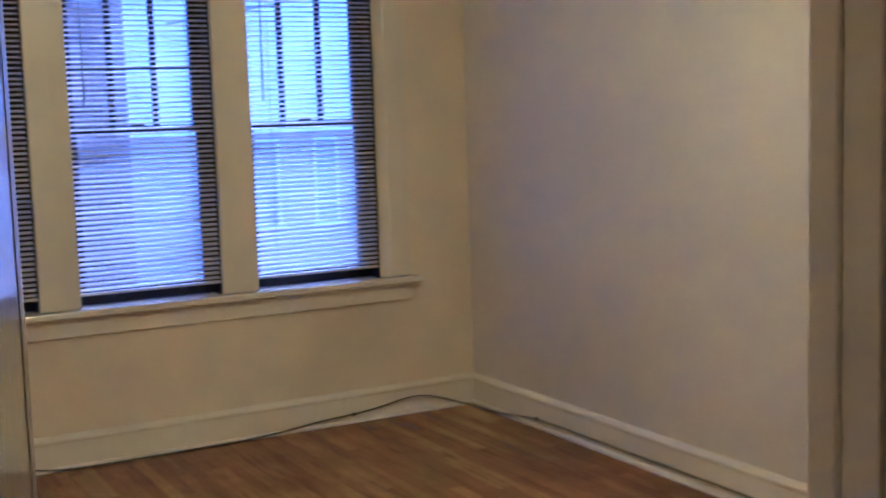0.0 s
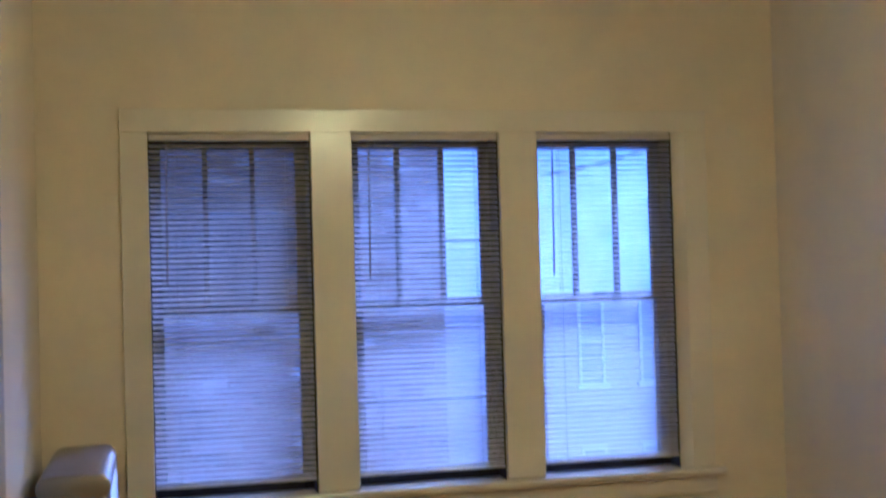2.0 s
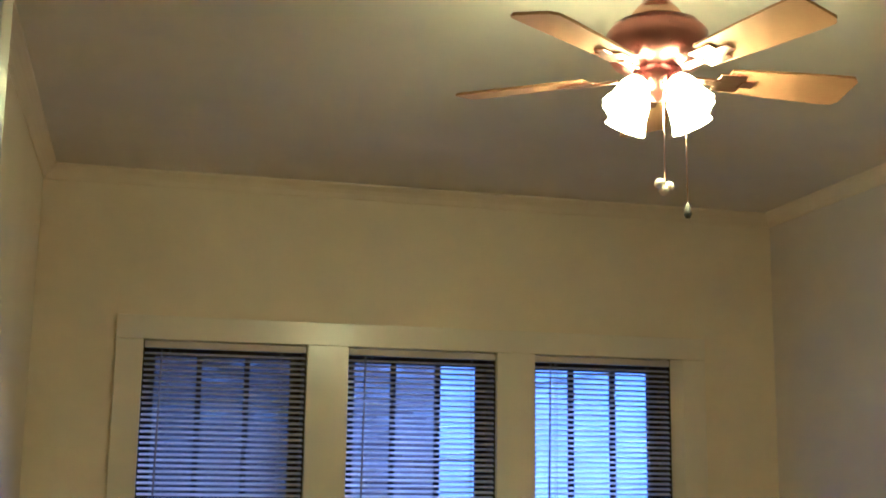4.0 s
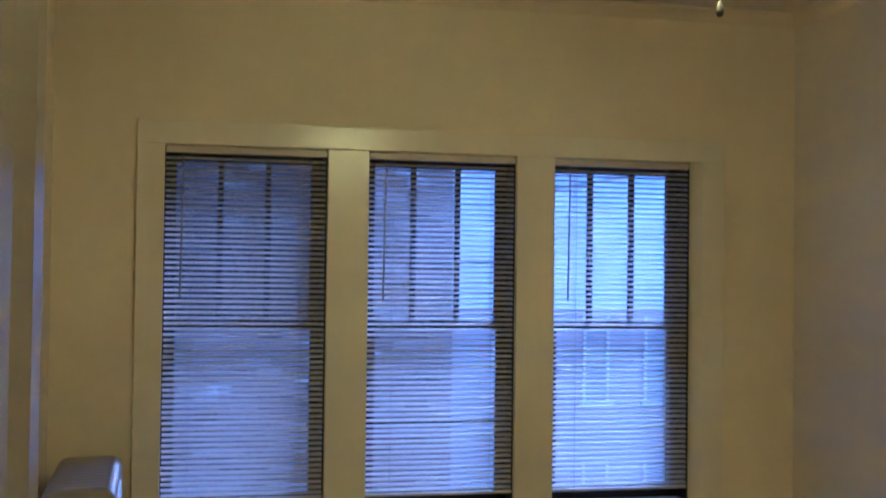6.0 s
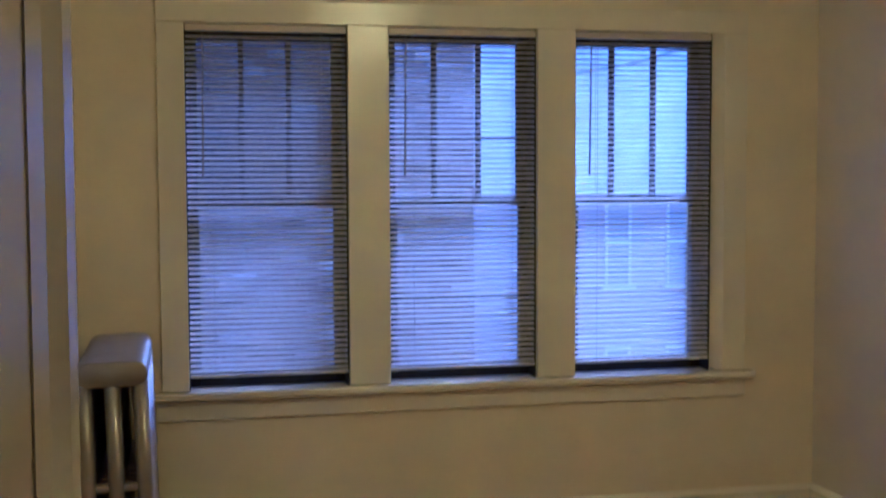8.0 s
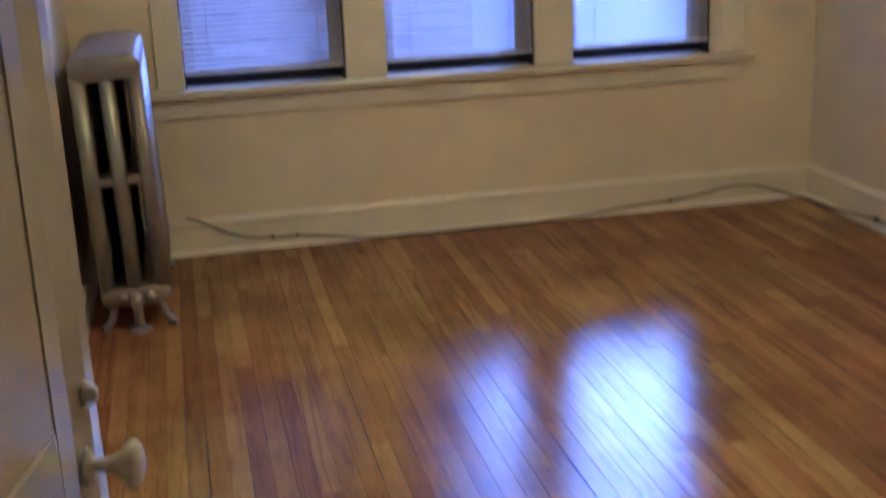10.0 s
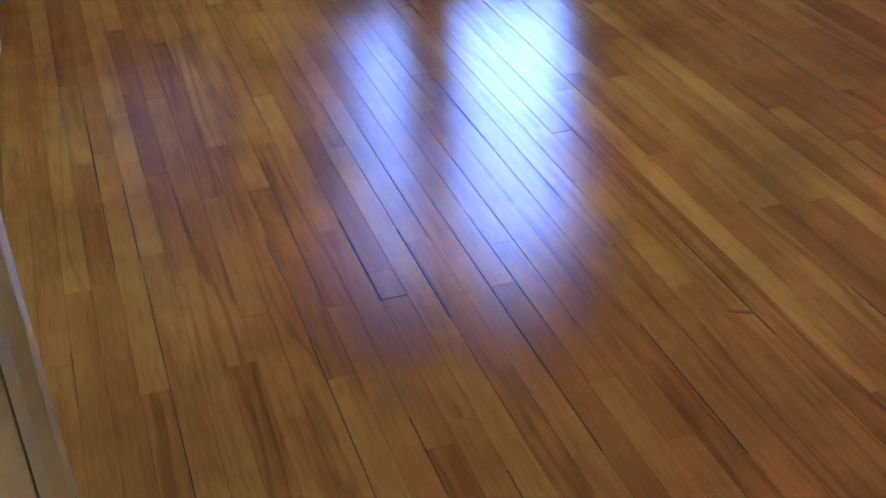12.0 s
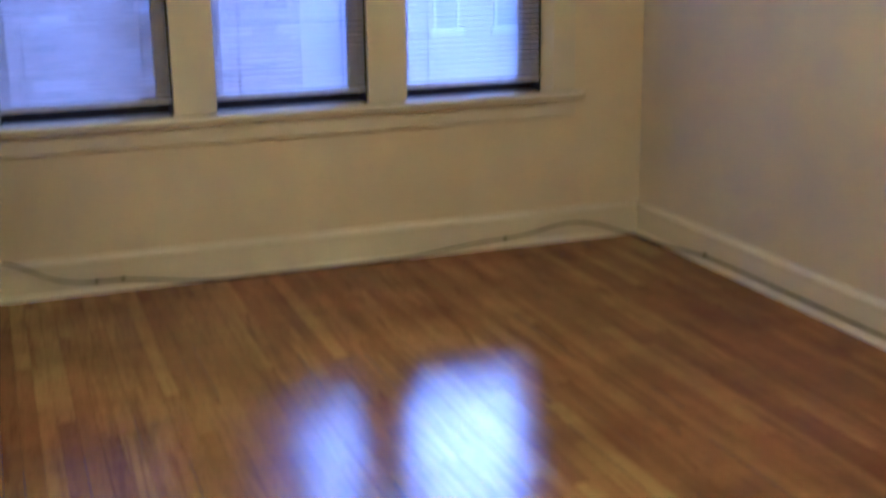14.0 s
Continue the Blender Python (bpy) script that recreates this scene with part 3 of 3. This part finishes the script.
# ---- entrance door, standing open ----
def panel_door():
    d = thing("door_1", -3.06, SOUTH + 0.02, 0.012, "cream painted panelled door standing open into the room", "door", kind="structure")
    W, H, T, S = 0.86, 2.02, 0.04, 0.104
    rails = [(0.0, 0.22), (0.93, 1.06), (1.90, H)]
    rows = [(0, S, 0, T, 0, H)] + [(S, W - S, 0, T, a, b) for a, b in rails]
    part("frame", boxes(*rows, bevel=0.002), DOORP, d)
    # the lock stile is planed with a shallow slope between two flat glossy bands
    stile = swept([(W - S, 0.0), (W - 0.071, 0.0), (W - 0.071, 0.008), (W - 0.024, 0.0), (W - 0.003, 0.0), (W, 0.003), (W, T), (W - S, T)], H)
    stile.transform(Matrix(((0, 1, 0, 0), (0, 0, 1, 0), (1, 0, 0, 0), (0, 0, 0, 1))))
    part("lock_stile", stile, DOORP, d)
    for (a0, a1), (b0, b1) in zip(rails, rails[1:]):
        part("panel", boxes((S, W - S, 0.0015, T - 0.0015, a1, b0)), DOORP, d)
    knob_profile = [(0.0, 0.050), (0.012, 0.0492), (0.019, 0.046), (0.0215, 0.042), (0.0195, 0.037), (0.011, 0.030), (0.007, 0.022), (0.0065, 0.007), (0.010, 0.004), (0.015, 0.003), (0.016, 0.0)]
    for s in (0, 1):
        m = pose(W - 0.046, T if s else 0.0, 1.003, -90 if s else 90)
        part("knob", spun([(r * 0.9, z * 0.86) for r, z in knob_profile], 24, m), IVORY, d, "ivory painted door knob", True)
        part("thumb_turn", spun([(0.0, 0.010), (0.006, 0.009), (0.008, 0.004), (0.010, 0.0)], 16, pose(W - 0.030, T if s else 0.0, 1.056, -90 if s else 90)), IVORY, d, "small painted lock turn", True)
    part("latch_plate", boxes((W, W + 0.0015, 0.010, 0.030, 0.92, 1.14)), IVORY, d)
    for z in (0.2, 1.0, 1.8):
        part("hinge", spun([(0.007, 0.0), (0.007, 0.09)], 10, pose(-0.004, -0.004, z)), BRASS, d, "", True)
    return d


door = panel_door()
door.matrix_basis = pose(-3.03, SOUTH + 0.01, 0.012, 0, 0, 78.4)

# casing of the closet door beside the entrance
ccase = thing("closet_casing", 0, 0, 0, "cream painted moulded door casing on the closet wall", "door casing", kind="structure")
part("casing_board", boxes((CX - 0.018, CX, CY - 0.13, CY - 0.062, 0, 2.12), bevel=0.003), TRIM, ccase)
part("casing_bead", boxes((CX - 0.026, CX, CY - 0.062, CY - 0.004, 0, 2.12), bevel=0.006), TRIM, ccase)
cdoor = tagged(part("door_2", boxes((CX - 0.012, CX, CY - 0.80, CY - 0.135, 0.01, 2.05), bevel=0.003), DOORP), "closed cream painted closet door", "door", kind="structure")
for s in ((DX1, DX1 + 0.09),):
    tagged(part("trim", boxes((s[0], s[1], SOUTH, SOUTH + 0.018, 0, 2.13), bevel=0.003), TRIM), "cream painted doorway casing", "door casing", kind="structure")

# ---- cable along the skirting ----
cable = thing("cable", -2.77, -0.03, 0.16, "thin dark cable tacked loosely along the baseboard", "cable")
cable.location = (0, 0, 0)
run = [(-2.80, -0.022, 0.158), (-2.775, -0.026, 0.158), (-2.70, -0.03, 0.12), (-2.62, -0.03, 0.075), (-2.53, -0.028, 0.052), (-2.455, -0.026, 0.049), (-2.35, -0.026, 0.047), (-2.2, -0.034, 0.03),
       (-2.05, -0.042, 0.006), (-1.8, -0.044, 0.005), (-1.5, -0.042, 0.005), (-1.2, -0.04, 0.006), (-1.0, -0.036, 0.02), (-0.85, -0.03, 0.036), (-0.685, -0.027, 0.041), (-0.55, -0.028, 0.055),
       (-0.42, -0.03, 0.082), (-0.33, -0.03, 0.085), (-0.24, -0.034, 0.068), (-0.14, -0.04, 0.03), (-0.07, -0.05, 0.008), (-0.05, -0.12, 0.006), (-0.045, -0.3, 0.010), (-0.03, -0.5, 0.030), (-0.026, -0.612, 0.040),
       (-0.026, -0.9, 0.042), (-0.027, -1.3, 0.040), (-0.027, -1.9, 0.042), (-0.027, -2.6, 0.040), (-0.027, -3.3, 0.042), (-0.027, -3.95, 0.040)]
tube(run, 0.0042, "jacket", CABLE, cable)
for x, y, z in ((-2.455, -0.021, 0.049), (-2.352, -0.021, 0.047), (-0.685, -0.021, 0.041)):
    part("cable_clip", boxes((x - 0.006, x + 0.006, y - 0.012, y + 0.003, z - 0.008, z + 0.008), bevel=0.002), BLACK, cable)
part("cable_clip", boxes((-0.033, -0.017, -0.618, -0.606, 0.032, 0.048), bevel=0.002), BLACK, cable)

# ---- outdoors: ground, brick neighbour, pale building ----
YARD = -3.4
ground = tagged(part("ground", boxes((-600, 600, THICK + 0.01, 1200, YARD - 0.5, YARD)), GROUND), "grey paved yard far below the windows", "ground", kind="structure")
BX, BY = -0.20, 5.6
neighbour = thing("brick_building", BX - 4, BY, YARD, "brown-grey brick apartment building close to the windows", "building")
neighbour.location = (0, 0, 0)
part("wall", boxes((BX - 14, BX - 0.01, BY + 0.012, BY + 9, YARD, 7.5)), MORTAR, neighbour)
part("parapet_cap", boxes((BX - 14.1, BX + 0.08, BY - 0.06, BY + 9, 7.5, 7.62), bevel=0.01), WHITE, neighbour)

pale = thing("pale_building", 6, 15, YARD, "pale painted apartment building with white framed windows", "building")
pale.location = (0, 0, 0)
PY = 15.0
part("wall", boxes((0.2, 22, PY, PY + 10, YARD, 1.16)), STUCCO, pale)
# added board that stands in for the bright sky above the masonry
part("sky_board", boxes((0.2, 22, PY - 0.03, PY + 10, 1.16, 4.2)), SKY_WHITE, pale, "mottled white board standing in for bright sky and foliage")
part("roof", boxes((0.0, 22.2, PY - 0.25, PY + 10.2, 4.2, 4.32), bevel=0.01), ROOFING, pale)
part("string_course", boxes((0.2, 22, PY - 0.06, PY, -0.85, -0.72)), STUCCO, pale)
tube([(3.0, PY - 0.05, 3.06), (4.4, PY - 0.06, 3.32), (5.2, PY - 0.06, 3.47), (6.6, PY - 0.05, 3.93)], 0.022, "service_cable", ROOFING, pale)
for i in range(7):
    for z in (-2.97, -0.42):
        x = 4.66 + i * 1.13
        w = part("window", boxes((x - 0.24, x - 0.19, PY - 0.05, PY, z, z + 1.5), (x + 0.19, x + 0.24, PY - 0.05, PY, z, z + 1.5),
                                 (x - 0.19, x + 0.19, PY - 0.05, PY, z + 1.44, z + 1.5), (x - 0.30, x + 0.30, PY - 0.12, PY, z - 0.09, z), (x - 0.19, x + 0.19, PY - 0.04, PY, z + 0.72, z + 0.77)), WHITE, pale, "white framed sash window")
        part("pane", boxes((x - 0.19, x + 0.19, PY - 0.012, PY - 0.004, z, z + 1.44)), DARKPANE, w)


# ---- the floor's strips, running from the windows to the door ----
PITCH, FX = 0.0535, -2.2595
LENGTHS = (0.5, 0.75, 1.0, 1.35, 1.8)
GAP = 0.0002


def strip_bm(length, bm=None, x=0.0, y=0.0, dz=0.0):
    bm = bmesh.new() if bm is None else bm
    w, c = PITCH - 2 * GAP, 0.0004
    a = [(0, 0, -0.012), (w, 0, -0.012), (w, 0, -c), (w - c, 0, 0), (c, 0, 0), (0, 0, -c)]
    p = [bm.verts.new((x + GAP + i, y + GAP, k + dz)) for i, _, k in a]
    q = [bm.verts.new((x + GAP + i, y + length - GAP, k + dz)) for i, _, k in a]
    for i in range(6):
        j = (i + 1) % 6
        bm.faces.new((p[j], p[i], q[i], q[j]))
    bm.faces.new(p), bm.faces.new(q[::-1])
    return bm


strip_me = {k: mesh_of("strip", strip_bm(k), OAK) for k in LENGTHS}
rest = bmesh.new()
rng = random.Random(5)
made = 0
k0 = int((WEST - 1.2 - FX) / PITCH) - 1
for k in range(k0, int((0 - FX) / PITCH) + 1):
    x = FX + k * PITCH
    y = -6.9 + rng.uniform(-0.9, 0.0)
    while y < 0.02:
        length = rng.choice(LENGTHS)
        y1 = min(y + length, 0.02)
        dz = rng.uniform(-0.0004, 0.0004)
        if y > -4.0 and y1 < 0.0 and made < 300 and -3.15 < x < -1.2:
            shared("strip", strip_me[length], floor, pose(x, y, dz, rng.gauss(0, 0.02), rng.gauss(0, 0.28), 0))
            made += 1
        else:
            y_low = -6.8 if x < CX else CY
            y_top = SOUTH - 0.13 if x < WEST - 0.05 else 0.02
            ya, yb = max(y, y_low), min(y1, y_top)
            if yb - ya > 0.02 and x > -4.2:
                strip_bm(yb - ya, rest, x, ya, dz)
        y += length
bmesh.ops.recalc_face_normals(rest, faces=rest.faces)
tagged(part("strips", rest, OAK_FAR, floor), kind="stuff")
# opened joints, a dark stain and a nick
for k, ya, yb, w in ((1, -3.15, -2.79, 0.003), (-1, -3.04, -2.71, 0.004), (-9, -2.70, -2.35, 0.003), (-10, -2.35, -1.98, 0.003), (4, -3.28, -2.80, 0.002),
                     (3, -3.60, -2.70, 0.0022), (8, -2.80, -2.60, 0.0025), (7, -3.69, -3.30, 0.003), (-7, -2.63, -2.40, 0.0025)):
    x = FX + k * PITCH
    part("open_joint", boxes((x - w / 2, x + w / 2, ya, yb, -0.0004, 0.0007)), SUB, floor)
for _ in range(46):
    k, ya = rng.randint(-14, 26), rng.uniform(-3.9, -1.2)
    x, w = FX + k * PITCH, rng.uniform(0.0012, 0.0024)
    part("open_joint", boxes((x - w / 2, x + w / 2, ya, ya + rng.uniform(0.15, 0.6), -0.0004, 0.0007)), SUB, floor)
part("end_joint", boxes((FX - PITCH, FX, -3.043, -3.0405, -0.0004, 0.0007)), SUB, floor)


def streak(points, mat):
    bm = bmesh.new()
    rows = [[bm.verts.new(p) for p in ((x - w, y, -0.001), (x - w, y, 0.001), (x + w, y, 0.001), (x + w, y, -0.001))] for x, y, w in points]
    for p, q in zip(rows, rows[1:]):
        for i in range(4):
            bm.faces.new((p[i], p[(i + 1) % 4], q[(i + 1) % 4], q[i]))
    bm.faces.new(rows[0]), bm.faces.new(rows[-1])
    bmesh.ops.recalc_face_normals(bm, faces=bm.faces)
    part("stain", bm, mat, floor, "dark stain sunk into the varnish")


streak([(-2.479, -2.71, 0.001), (-2.477, -2.75, 0.005), (-2.474, -2.84, 0.004), (-2.470, -2.96, 0.002), (-2.468, -3.06, 0.004), (-2.466, -3.12, 0.005), (-2.465, -3.14, 0.002)], STAIN)
streak([(-1.713, -3.325, 0.003), (-1.700, -3.334, 0.008), (-1.682, -3.343, 0.009), (-1.672, -3.352, 0.003)], STAIN)

# ---- the neighbour's bricks ----
BL, BH, MJ = 0.205, 0.066, 0.010


def brick_bm(bm=None, x=0.0, y=0.0, z=0.0, length=BL):
    bm = bmesh.new() if bm is None else bm
    return box(bm, x, x + length, y, y + 0.05, z, z + BH)


brick_me = mesh_of("brick", brick_bm(), BRICK)
loose_v, loose_f = [], []
made = 0
rng = random.Random(9)
row = 0
z = -2.4
while z < 4.6:
    x = BX - BL - (BL + MJ) / 2 * (row % 2)
    if row % 2:
        loose_v.extend(((BX - BL / 2, BY, z), (BX, BY, z), (BX, BY + 0.05, z), (BX - BL / 2, BY + 0.05, z), (BX - BL / 2, BY, z + BH), (BX, BY, z + BH), (BX, BY + 0.05, z + BH), (BX - BL / 2, BY + 0.05, z + BH)))
    while x > BX - 4.6:
        dy = rng.uniform(-0.004, 0.003)
        if -0.1 < z < 2.3 and x > BX - 1.75 and made < 300:
            shared("brick", brick_me, neighbour, Matrix.Translation((x, BY + dy, z)))
            made += 1
        else:
            loose_v.extend(((x, BY + dy, z), (x + BL, BY + dy, z), (x + BL, BY + 0.05, z), (x, BY + 0.05, z), (x, BY + dy, z + BH), (x + BL, BY + dy, z + BH), (x + BL, BY + 0.05, z + BH), (x, BY + 0.05, z + BH)))
        x -= BL + MJ
    z += BH + MJ
    row += 1
for i in range(0, len(loose_v), 8):
    loose_f.extend(tuple(i + j for j in f) for f in ((0, 1, 5, 4), (1, 2, 6, 5), (3, 0, 4, 7), (4, 5, 6, 7), (1, 0, 3, 2)))
me = bpy.data.meshes.new("bricks")
me.from_pydata(loose_v, [], loose_f)
me.materials.append(BRICK)
ob = new("bricks", me)
ob.parent = neighbour
tagged(ob, kind="stuff")
